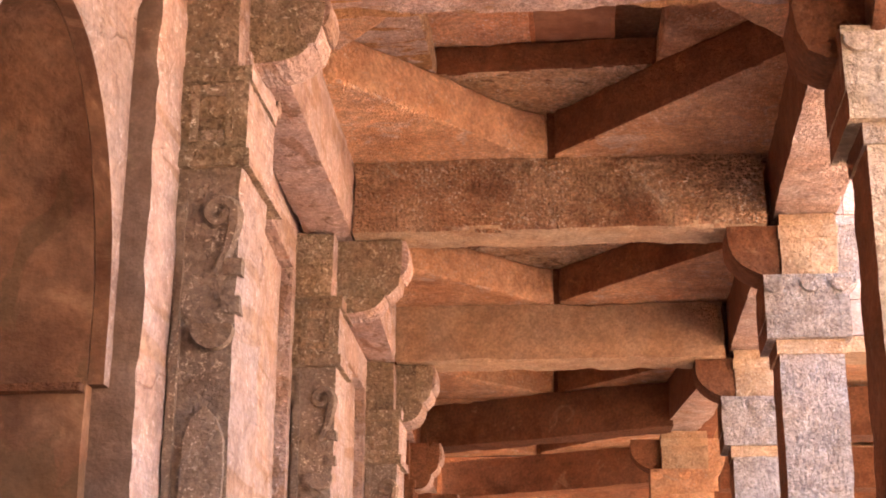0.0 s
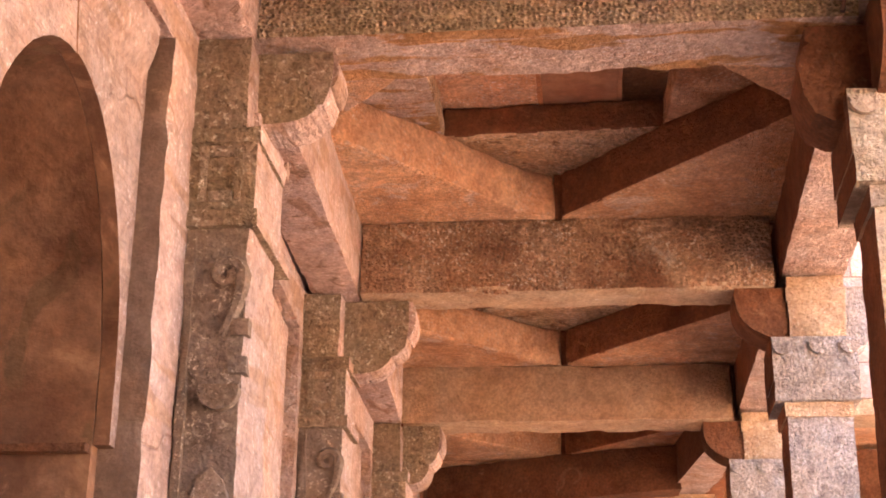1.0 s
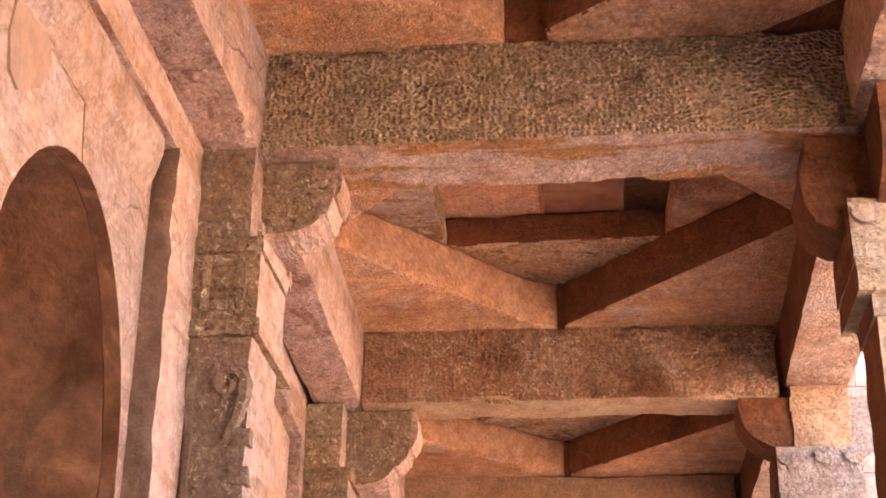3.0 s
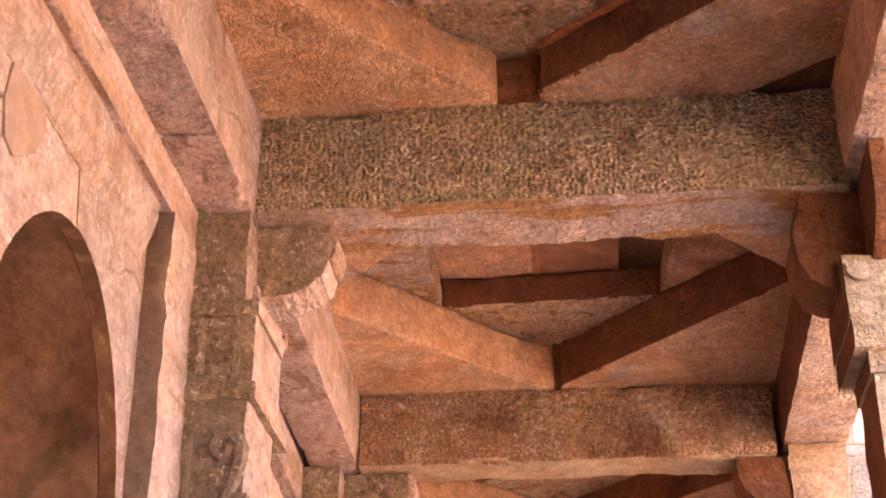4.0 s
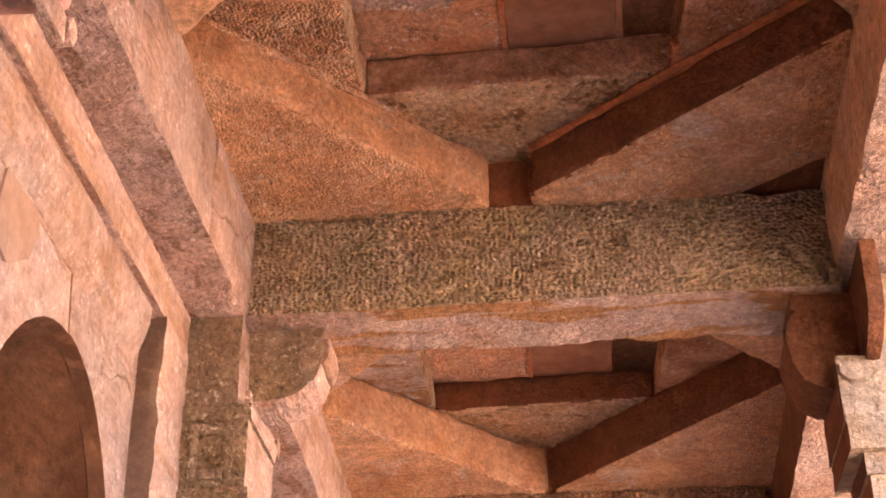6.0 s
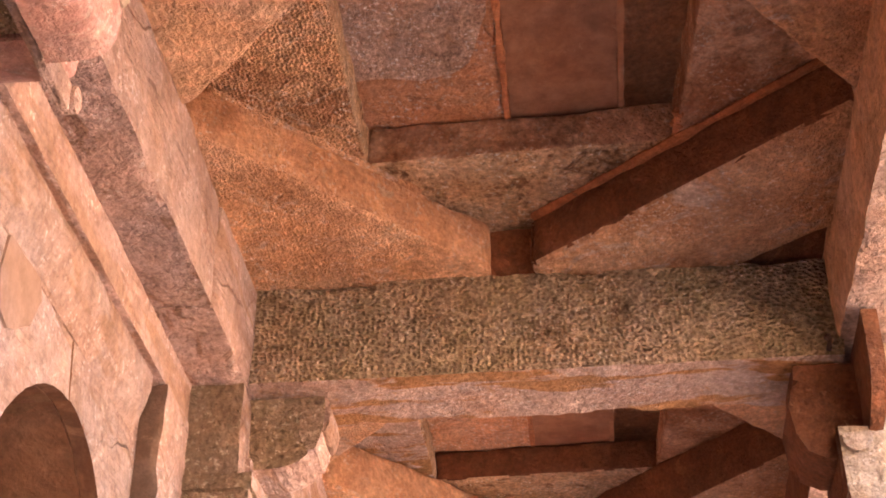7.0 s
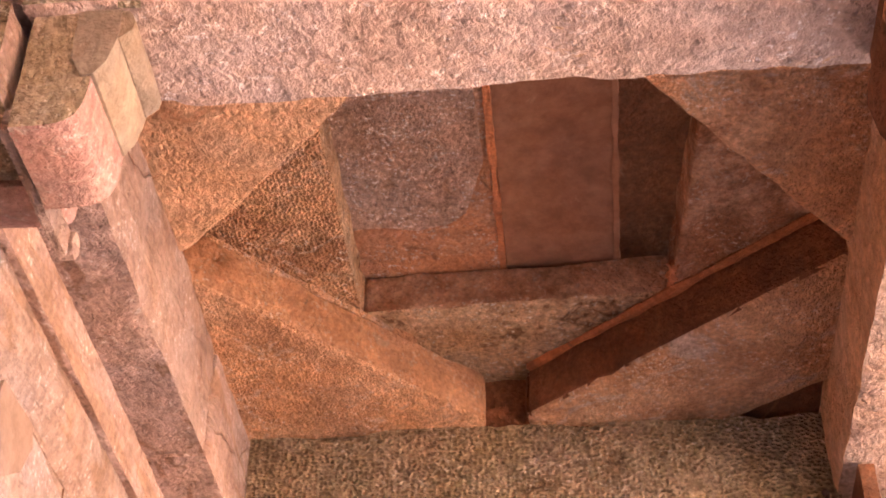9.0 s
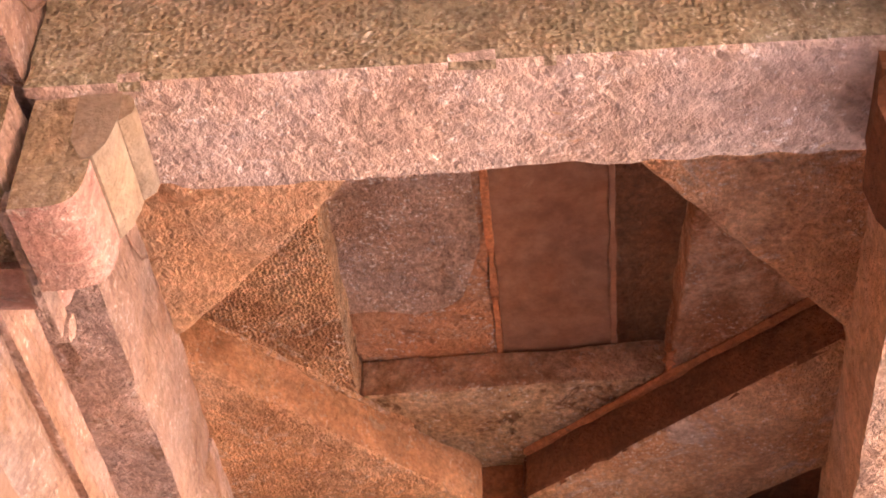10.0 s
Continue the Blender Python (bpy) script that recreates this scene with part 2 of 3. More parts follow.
TAUPE = stone_mat("taupe_worn_stone", (0.265, 0.205, 0.155), (0.30, 0.235, 0.175), (0.22, 0.16, 0.115), 0.60, 0.16, 0.4, 50.0, 3.0, pits=0.2, soot=0.2)
DRY = stone_mat("dry_orange_slab", (0.74, 0.465, 0.30), (0.68, 0.41, 0.25), (0.62, 0.34, 0.20), 0.60, 0.26, 0.8, 44.0, 2.6, pits=0.35, soot=0.3, soot_at=0.6, vary=0.0)
PALE = stone_mat("sunlit_pink_masonry", (0.527, 0.399, 0.357), (0.493, 0.357, 0.315), (0.425, 0.340, 0.315), 0.62, 0.2, 0.5, 50.0, 2.0)
EARTH = stone_mat("pale_pink_sand_ground", (0.60, 0.45, 0.35), (0.54, 0.40, 0.30), (0.46, 0.35, 0.26), 0.6, 0.2, 0.5, 12.0, 0.5)
PAVING = stone_mat("worn_stone_paving", (0.235, 0.16, 0.115), (0.20, 0.135, 0.095), (0.165, 0.11, 0.078), 0.6, 0.25, 0.4, 20.0, 0.9)


# ---- shaping ----
def lattice_box(lo, hi, res):
    """A box whose faces are grids of about res metres."""
    n = [max(1, round((hi[k] - lo[k]) / res)) for k in range(3)]
    bm, made = bmesh.new(), {}

    def v(i, j, k):
        if (i, j, k) not in made:
            made[i, j, k] = bm.verts.new([lo[a] + (hi[a] - lo[a]) * q / n[a] for a, q in enumerate((i, j, k))])
        return made[i, j, k]

    for a in range(3):
        b, c = (a + 1) % 3, (a + 2) % 3
        for side in (0, n[a]):
            for p in range(n[b]):
                for q in range(n[c]):
                    quad = []
                    for dp, dq in ((0, 0), (1, 0), (1, 1), (0, 1)):
                        key = [0, 0, 0]
                        key[a], key[b], key[c] = side, p + dp, q + dq
                        quad.append(v(*key))
                    bm.faces.new(quad if side else quad[::-1])
    return bm


def prism(points, axis, lo, hi, res=0.0, soft=0.0):
    """Extrudes an outline along an axis from lo to hi, and cuts it into a grid of about res metres."""
    bm = bmesh.new()

    def at(p, q, h):
        return ((h, p, q), (p, h, q), (p, q, h))["xyz".index(axis)]

    low = [bm.verts.new(at(p, q, lo)) for p, q in points]
    high = [bm.verts.new(at(p, q, hi)) for p, q in points]
    bm.faces.new(low)
    bm.faces.new(high)
    for i in range(len(points)):
        j = (i + 1) % len(points)
        bm.faces.new((low[i], low[j], high[j], high[i]))
    bmesh.ops.recalc_face_normals(bm, faces=bm.faces)
    if soft:
        bmesh.ops.bevel(bm, geom=bm.edges[:], offset=soft, segments=3, profile=0.5, affect="EDGES", clamp_overlap=True)
    if res:
        for a in range(3):
            vals = [w.co[a] for w in bm.verts]
            n = int((max(vals) - min(vals)) / res)
            for i in range(1, n + 1):
                co, no = Vector((0, 0, 0)), Vector((0, 0, 0))
                co[a], no[a] = min(vals) + (max(vals) - min(vals)) * i / (n + 1), 1
                bmesh.ops.bisect_plane(bm, geom=bm.verts[:] + bm.edges[:] + bm.faces[:], plane_co=co, plane_no=no, dist=1e-5)
        bmesh.ops.triangulate(bm, faces=[f for f in bm.faces if len(f.verts) > 4])
    return bm


def hew(bm, amp=0.006, chip=0.02, seed=0.0, wave=0.0):
    """Uneven faces and chipped, worn edges."""
    bm.normal_update()
    moves = []
    for v in bm.verts:
        p = v.co + Vector((seed * 3.1, seed * 1.7, seed * 2.3))
        d = amp * (noise.noise(p * 9.0) + 0.6 * noise.noise(p * 23.0)) + wave * noise.noise(p * 1.7)
        if any(len(e.link_faces) == 2 and e.calc_face_angle(0) > 0.6 for e in v.link_edges):
            d -= chip * (0.08 + max(0.0, noise.noise(p * 5.0) + 0.45 * noise.noise(p * 14.0)))
        moves.append(v.normal * d)
    for v, m in zip(bm.verts, moves):
        v.co += m
    return bm


def bent(bm, f):
    for v in bm.verts:
        v.co.x += f(v.co.y)
    return bm


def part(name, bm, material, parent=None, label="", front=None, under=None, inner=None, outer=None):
    """Links a bmesh as one mesh object, under a thing or a part where one is given. front, under, inner, outer: the
    material where it differs on faces along -y, on the soffit, and on those towards the wall (-x) or away from it (+x).
    Some carry light or shade."""
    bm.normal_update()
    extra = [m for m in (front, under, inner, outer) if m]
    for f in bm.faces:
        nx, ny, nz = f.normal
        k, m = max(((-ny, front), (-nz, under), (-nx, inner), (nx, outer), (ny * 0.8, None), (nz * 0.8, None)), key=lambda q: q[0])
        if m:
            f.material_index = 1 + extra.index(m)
    me = bpy.data.meshes.new(name)
    bm.to_mesh(me)
    bm.free()
    for m in (material, *extra):
        me.materials.append(m)
    for f in me.polygons:
        f.use_smooth = True
    me.set_sharp_from_angle(angle=radians(38))
    ob = new(name, me)
    if parent:
        ob.parent = parent
        up = parent
        while up:
            ob.matrix_parent_inverse = up.matrix_local.inverted() @ ob.matrix_parent_inverse
            up = up.parent
    if label:
        ob["label"] = label
    return ob


def thing(name, place, label, category, group="", kind=""):
    ob = new(name)
    ob.location = place
    ob.empty_display_size = 0.1
    bpy.context.view_layer.update()
    return tagged(ob, label, category, group, kind)


def lerp(table, y):
    if y <= table[0][0]:
        return table[0][1]
    for (a, p), (b, q) in zip(table, table[1:]):
        if y <= b:
            return p + (q - p) * (y - a) / (b - a)
    return table[-1][1]


# ---- plan: metres; the gallery runs along +y ----
SOFFIT, TOP = 4.0, 4.37
BEAMS = [(2.12, 2.45), (4.45, 4.79), (7.10, 7.38), (9.72, 10.05), (12.42, 12.72), (15.1, 15.4)]
LEFT = [(2.3, -1.10), (4.6, -1.10), (7.2, -1.16), (9.8, -1.28), (12.5, -1.46), (15.2, -1.55)]   # face of the wall-side beam
PIER = [(2.3, -1.06), (4.6, -1.06), (7.2, -1.20), (9.8, -1.23), (12.5, -1.46), (15.2, -1.55)]   # inner face of the wall piers
RIGHT = 0.86
left_x = lambda y: lerp(LEFT, y)
pier_x = lambda y: lerp(PIER, y)
wall_x = lambda y: pier_x(y) - 0.23


# ---- ground, floor, walls ----
bm = bmesh.new()
bmesh.ops.create_grid(bm, x_segments=8, y_segments=8, size=400)
tagged(part("ground", bm, EARTH), "sunlit pink sandy ground of the courtyard", "ground", kind="structure").location.z = -0.35
tagged(part("floor", hew(lattice_box((-4.0, -12.2, -0.5), (1.45, 18.2, 0.0), 0.5), 0.004, 0.01), PAVING),
       "worn stone paving of the gallery", "floor", kind="structure")


def arch(y0, y1, spring, rise, n=16):
    """The outline of a round-headed opening, from its near to its far foot."""
    c, r = (y0 + y1) / 2, (y1 - y0) / 2
    return [(c - r * math.cos(math.pi * i / n), spring + rise * math.sin(math.pi * i / n)) for i in range(n + 1)]


def wall_west():
    """The long wall: a plain upper band, shallow recesses between the piers, and one arched opening."""
    w = thing("wall_west", (-1.5, 3.0, 0), "pink plastered stone wall with shallow recesses and a round arch", "wall", kind="structure")
    # opening: near half and far half of the wall round the arch, at the recess plane
    xr = -1.355
    pts = arch(3.01, 4.10, 2.75, 0.745, 28)
    mid = len(pts) // 2
    apex = pts[mid]
    far_out = [(apex[0] - 0.07, 3.87), *pts[mid:], (4.10, 2.56), (4.20, 2.56), (4.20, 3.87)]
    near_out = [(2.45, 0.0), (3.01, 0.0), *pts[:mid + 1], (apex[0] - 0.075, 3.87), (2.45, 3.87)]
    for i, outline in enumerate((far_out, near_out)):
        # Arch edges take the reveal's shaded brown; only the outer face is plaster.
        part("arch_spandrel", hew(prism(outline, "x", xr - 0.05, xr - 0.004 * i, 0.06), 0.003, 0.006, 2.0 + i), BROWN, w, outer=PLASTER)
    patch = [(2.98 + dy, z) for dy, z in ((0.02, 3.66), (0.10, 3.69), (0.24, 3.685), (0.27, 3.62), (0.22, 3.52), (0.15, 3.47), (0.09, 3.44), (0.03, 3.46), (0.0, 3.55))]
    part("repair_patch", hew(prism(patch, "x", xr - 0.02, xr + 0.004, 0.04), 0.002, 0.003, 2.5), CEMENT, w, "smooth grey-brown cement repair")
    # deep sooty reveal behind the plastered edge, its shade in the colour too, with a ledge at the springing
    deep_far = [(apex[0], 4.4), *pts[mid:], (4.10, 0.0), (4.45, 0.0), (4.45, 4.4)]
    deep_near = [(2.45, 0.0), (3.01, 0.0), *pts[:mid + 1], (apex[0], 4.4), (2.45, 4.4)]
    for outline in (deep_far, deep_near):
        part("arch_reveal", hew(prism(outline, "x", -3.4, xr - 0.052, 0.12), 0.005, 0.004, 3.0), BROWN, w, "brown sooty plaster reveal with pale stains, its shade in the colour")
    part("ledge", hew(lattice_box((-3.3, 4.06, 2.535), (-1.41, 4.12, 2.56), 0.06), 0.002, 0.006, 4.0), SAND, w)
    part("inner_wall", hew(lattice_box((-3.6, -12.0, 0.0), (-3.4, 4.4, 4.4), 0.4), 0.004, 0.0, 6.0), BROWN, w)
    # moulding line under the recess head
    part("recess_moulding", hew(prism([(xr - 0.01, 3.66), (xr + 0.002, 3.66), (xr + 0.036, 3.75), (xr + 0.048, 3.80), (xr + 0.048, 3.86), (xr - 0.01, 3.86)], "y", 2.46, 4.09, 0.05), 0.003, 0.008, 5.0), PLASTER, w)
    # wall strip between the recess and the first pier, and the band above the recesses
    # The strip's near-facing side has its shade put into the colour.
    part("wall_strip", hew(lattice_box((-1.42, 4.15, 0.0), (-1.272, 4.62, 3.86), 0.04), 0.005, 0.03, 7.0, 0.008), PLASTER, w, front=SHADED)
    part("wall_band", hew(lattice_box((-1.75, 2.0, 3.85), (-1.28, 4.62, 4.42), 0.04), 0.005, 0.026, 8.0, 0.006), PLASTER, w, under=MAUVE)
    part("wall_strip", hew(lattice_box((-1.75, -12.0, 0.0), (-1.29, 2.45, 3.85), 0.2), 0.004, 0.01, 9.0), PLASTER, w)
    part("wall_band", hew(lattice_box((-1.75, -12.0, 3.85), (-1.29, 2.0, 4.42), 0.2), 0.004, 0.01, 9.5), PLASTER, w)
    # closed bays further on
    for (a0, a1), (b0, b1), res in zip(BEAMS[1:], BEAMS[2:], (0.05, 0.08, 0.12, 0.15)):
        a, b = (a0 + a1) / 2, (b0 + b1) / 2
        part("bay_wall", bent(hew(lattice_box((-0.50, a, 0.0), (-0.06, b, 3.80), res), 0.004, 0.005, a), wall_x), PLASTER, w)
        part("wall_band", bent(hew(lattice_box((-0.50, a, 3.80), (0.0, b, 4.42), res), 0.004, 0.012, b), wall_x), PLASTER, w)
        for e, f in ((a, a + 0.28), (b - 0.26, b)):
            part("wall_strip", bent(hew(lattice_box((-0.08, e, 0.0), (0.0, f, 3.797), res), 0.004, 0.012, e), wall_x), PLASTER, w)
    return w


wall_west()


# ---- carved piers, columns and brackets ----
def roll_outline(reach, drop, square, full=1.0):
    """Side view of a quarter-roll bracket, out from the face and down from the top."""
    p = [(0.0, 0.0), (reach, 0.0), (reach + 0.003, -square * 0.6), (reach, -square)]
    for i in range(1, 10):
        a = i / 9 * math.pi / 2
        p.append((reach * max(0.0, math.cos(a)) ** full, -square - (drop - square) * math.sin(a) ** full))
    return p


def console_outline():
    """Side view of the column's console: a square fillet over a swelling roll."""
    return [(0.0, 0.0), (0.252, 0.0), (0.255, -0.052), (0.240, -0.060), (0.268, -0.085), (0.284, -0.15), (0.272, -0.24), (0.238, -0.305), (0.18, -0.335), (0.10, -0.34),
            (0.0, -0.34)]


def along(x, y, z, dx, dy, out, lo, hi, res):
    """Extrudes a side view (out from the face, down from the top) across its width, from lo to hi."""
    if dx:
        return prism([(x + dx * u, z + h) for u, h in out], "y", lo, hi, res)
    return prism([(y + dy * u, z + h) for u, h in out], "x", lo, hi, res)


def bracket(parent, x, y, z, dx, dy, out, wide, material, seed=0.0, res=0.05, front=None):
    """A bracket of the side view out that grows from (x, y) along dx, dy, its top at z."""
    c = y if dx else x
    return part("bracket", hew(along(x, y, z, dx, dy, out, c - wide / 2, c + wide / 2, res), 0.003, 0.010, seed), material, parent, front=front)


def scalloped_bracket(parent, x, z, ya, yb, reach, drop, stone, lip, seed, res):
    """A carved bracket towards +x: a roll, a bead before it and an outer leaf, each with its own swelling side."""
    (c, b, a), (dc, db, da) = reach, drop
    # The roll's front is darker by lichen, and by shade put into its colour.
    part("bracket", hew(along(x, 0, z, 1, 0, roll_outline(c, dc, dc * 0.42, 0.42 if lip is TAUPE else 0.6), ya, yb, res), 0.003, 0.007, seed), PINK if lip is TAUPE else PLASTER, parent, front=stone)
    bead = [(c - 0.05, -0.003), (b, -0.003), (b + 0.003, -db * 0.35), (b - 0.003, -db * 0.60), (b - 0.014, -db * 0.82), (c + 0.006, -db * 0.98), (c - 0.02, -db), (c - 0.05, -db * 0.7)]
    part("bracket_bead", hew(along(x, 0, z, 1, 0, bead, ya - 0.006, yb - 0.01, res * 0.7), 0.002, 0.005, seed + 0.5), lip, parent, front=None if lip is TAUPE else stone)
    leaf = [(b - 0.03, -0.006), (a - 0.016, -0.006), (a - 0.006, -da * 0.25), (a, -da * 0.50), (a - 0.004, -da * 0.75), (b + 0.004, -da), (b - 0.012, -da), (b - 0.03, -da * 0.7)]
    part("bracket_leaf", hew(along(x, 0, z, 1, 0, leaf, ya - 0.003, yb - 0.02, res * 0.7), 0.002, 0.004, seed + 0.8), TAUPE if lip is TAUPE else PLASTER, parent)


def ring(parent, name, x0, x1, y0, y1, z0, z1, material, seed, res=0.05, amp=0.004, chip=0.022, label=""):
    # Pier sides are paler than their fronts: lichen there, and light in the colour.
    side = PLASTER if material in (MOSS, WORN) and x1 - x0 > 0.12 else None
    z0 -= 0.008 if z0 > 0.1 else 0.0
    # Inner faces of columns get a dark stone that holds their shade.
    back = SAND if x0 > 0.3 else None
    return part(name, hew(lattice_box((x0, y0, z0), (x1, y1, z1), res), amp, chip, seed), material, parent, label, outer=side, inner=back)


def scroll(parent, x, y, z, size, material, flip=1):
    """A raised scroll on a face that looks along -y."""
    bm = bmesh.new()
    n, path = 34, []
    for i in range(n + 1):
        s = i / n
        if s < 0.55:
            a = 3.6 * math.pi * (1 - s / 0.55) * 0.62
            r = size * (0.06 + 0.13 * s / 0.55)
            path.append((x + flip * (0.02 + r * math.cos(a)), z + r * math.sin(a), 0.020 + 0.007 * s))
        else:
            q = (s - 0.55) / 0.45
            path.append((x + flip * (0.02 + size * (0.19 - 0.22 * q * q)), z - size * 0.75 * q, 0.028 * (1 - 0.5 * q)))
    rings = []
    for i, (px, pz, w) in enumerate(path):
        qx, qz, _ = path[min(i + 1, n)]
        ox, oz, _ = path[max(i - 1, 0)]
        t = Vector((qx - ox, 0, qz - oz)).normalized()
        side = Vector((-t.z, 0, t.x))
        ring_v = []
        for k in range(6):
            a = 2 * math.pi * k / 6
            ring_v.append(bm.verts.new(Vector((px, y, pz)) + side * w * math.cos(a) + Vector((0, -1, 0)) * w * math.sin(a)))
        rings.append(ring_v)
    for a, b in zip(rings, rings[1:]):
        for k in range(6):
            bm.faces.new((a[k], a[(k + 1) % 6], b[(k + 1) % 6], b[k]))
    bmesh.ops.recalc_face_normals(bm, faces=bm.faces)
    return part("scroll", bm, material, parent)


def half_disc(parent, x, y, z, r, material, depth=0.022):
    """A raised half-round petal on a face that looks along -y."""
    pts = [(x + r * math.cos(a), z + r * math.sin(a)) for a in [math.pi + math.pi * i / 10 for i in range(11)]]
    pts += [(x + r * 0.9, z + 0.015), (x - r * 0.9, z + 0.015)]
    return part("petal", hew(prism(pts, "y", y - depth, y + 0.012), 0.002, 0.004, x), material, parent)


def carve_pier(t, x0, x1, ya, seed, main, res):
    """The carving on a pier's face: a framed panel on the capital, a scroll, a petal, a leaf and a border on the shaft."""
    for name, xa, xb, za, zb in (("frame_bar", x0 + 0.075, x0 + 0.105, 3.42, 3.60), ("frame_bar", x1 - 0.07, x1 - 0.045, 3.42, 3.60),
                                 ("frame_bar", x0 + 0.107, x1 - 0.072, 3.572, 3.60), ("frame_bar", x0 + 0.107, x1 - 0.072, 3.42, 3.448)):
        ring(t, name, xa, xb, ya - 0.011, ya + 0.01, za, zb, main, seed + xa, 0.03, 0.004, 0.014)
    low = WORN if main is MOSS else main
    scroll(t, (x0 + x1) / 2 + 0.035, ya + 0.010, 3.17, 0.26, low)
    half_disc(t, x1 - 0.075, ya + 0.008, 2.80, 0.065, low, 0.03)
    leaf = [(x1 - 0.15, 2.05), (x1 - 0.02, 2.05), (x1 - 0.02, 2.46), (x1 - 0.045, 2.53), (x1 - 0.085, 2.57), (x1 - 0.125, 2.53), (x1 - 0.15, 2.46)]
    part("leaf_relief", hew(prism(leaf, "y", ya - 0.012, ya + 0.02, 0.05), 0.004, 0.01, seed + 6), low, t)
    ring(t, "raised_band", x0 + 0.05, x0 + 0.085, ya - 0.010, ya + 0.02, 2.0, 3.30, low, seed + 7, 0.06, 0.004, 0.02)
    for z in (2.98, 2.86):
        ring(t, "notch_block", x1 - 0.055, x1 + 0.004, ya - 0.004, ya + 0.05, z, z + 0.045, low, seed + z, res)


def wall_pier(b, seed, main, res=0.05):
    """A carved pier set against the wall under one end of a cross beam."""
    y0, y1 = BEAMS[b]
    x1 = pier_x((y0 + y1) / 2)
    x0 = x1 - 0.26
    t = thing("wall_pier", (x1 - 0.1, (y0 + y1) / 2, 0), "carved stone wall pier with moulded capital, lichen and shade coloured on its face", "pillar", "wall piers")
    ya, yb = y0 - 0.03, y1 + 0.03
    head = x1
    x1 -= 0.20 if b == 0 else 0.0        # the nearest is a slim pilaster under its corbels
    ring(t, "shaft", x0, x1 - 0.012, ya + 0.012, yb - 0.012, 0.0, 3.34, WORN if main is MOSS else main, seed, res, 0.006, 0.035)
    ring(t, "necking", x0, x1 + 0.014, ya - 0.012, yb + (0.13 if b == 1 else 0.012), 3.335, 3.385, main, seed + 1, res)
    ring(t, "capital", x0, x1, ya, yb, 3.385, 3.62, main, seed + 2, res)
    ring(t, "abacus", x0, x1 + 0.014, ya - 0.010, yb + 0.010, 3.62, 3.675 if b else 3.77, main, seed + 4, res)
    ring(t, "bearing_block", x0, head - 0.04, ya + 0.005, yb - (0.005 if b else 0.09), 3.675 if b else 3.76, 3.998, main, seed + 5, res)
    reach, drop, ya_b, yb_b = ((0.150, 0.190, 0.222), (0.318, 0.190, 0.085), 2.15, 2.405) if b == 0 else (
        ((0.225, 0.258, 0.280), (0.260, 0.200, 0.135), 4.55, 4.75) if b == 1 else
        ((0.265, 0.330, 0.365), (0.375, 0.290, 0.190), y0 + 0.10, y1 + 0.02) if b == 2 else ((0.19, 0.25, 0.275), (0.385, 0.26, 0.17), y0 + 0.08, y1 + 0.02))
    scalloped_bracket(t, head - (0.015 if b == 0 else 0.05), 3.996, ya_b, yb_b, reach, drop, main if b else LICHEN, PLASTER if b else TAUPE, seed, res)
    if b:
        bracket(t, (x0 + x1) / 2 - 0.035, y1 - 0.03, 3.994, 0, 1, roll_outline(0.25, 0.30, 0.10), 0.17, PLASTER if main is MOSS else main, seed + 1, res)
    else:
        bracket(t, (x0 + head) / 2 - 0.025, y1 - 0.05, 3.994, 0, 1, roll_outline(0.24, 0.25, 0.13), 0.23, PINK, seed + 1, res)
    if b < 2:                       # a thin carved fillet with a curled end parts the two brackets
        part("fillet", hew(lattice_box((head - 0.045, y0 + 0.06, 3.69), (head - 0.022, y1 + 0.13, 3.76), 0.03), 0.002, 0.006, seed + 9), PLASTER, t)
        curl = [(y1 + 0.15 + 0.030 * math.cos(a) * (1 - 0.03 * i), 3.735 + 0.036 * math.sin(a)) for i, a in ((i, i * math.pi / 6) for i in range(12))]
        part("curl", hew(prism(curl, "x", head - 0.052, head - 0.012), 0.002, 0.003, seed + 10), PLASTER, t)
    if b:
        carve_pier(t, x0, x1, ya, seed, main, res)
    return t


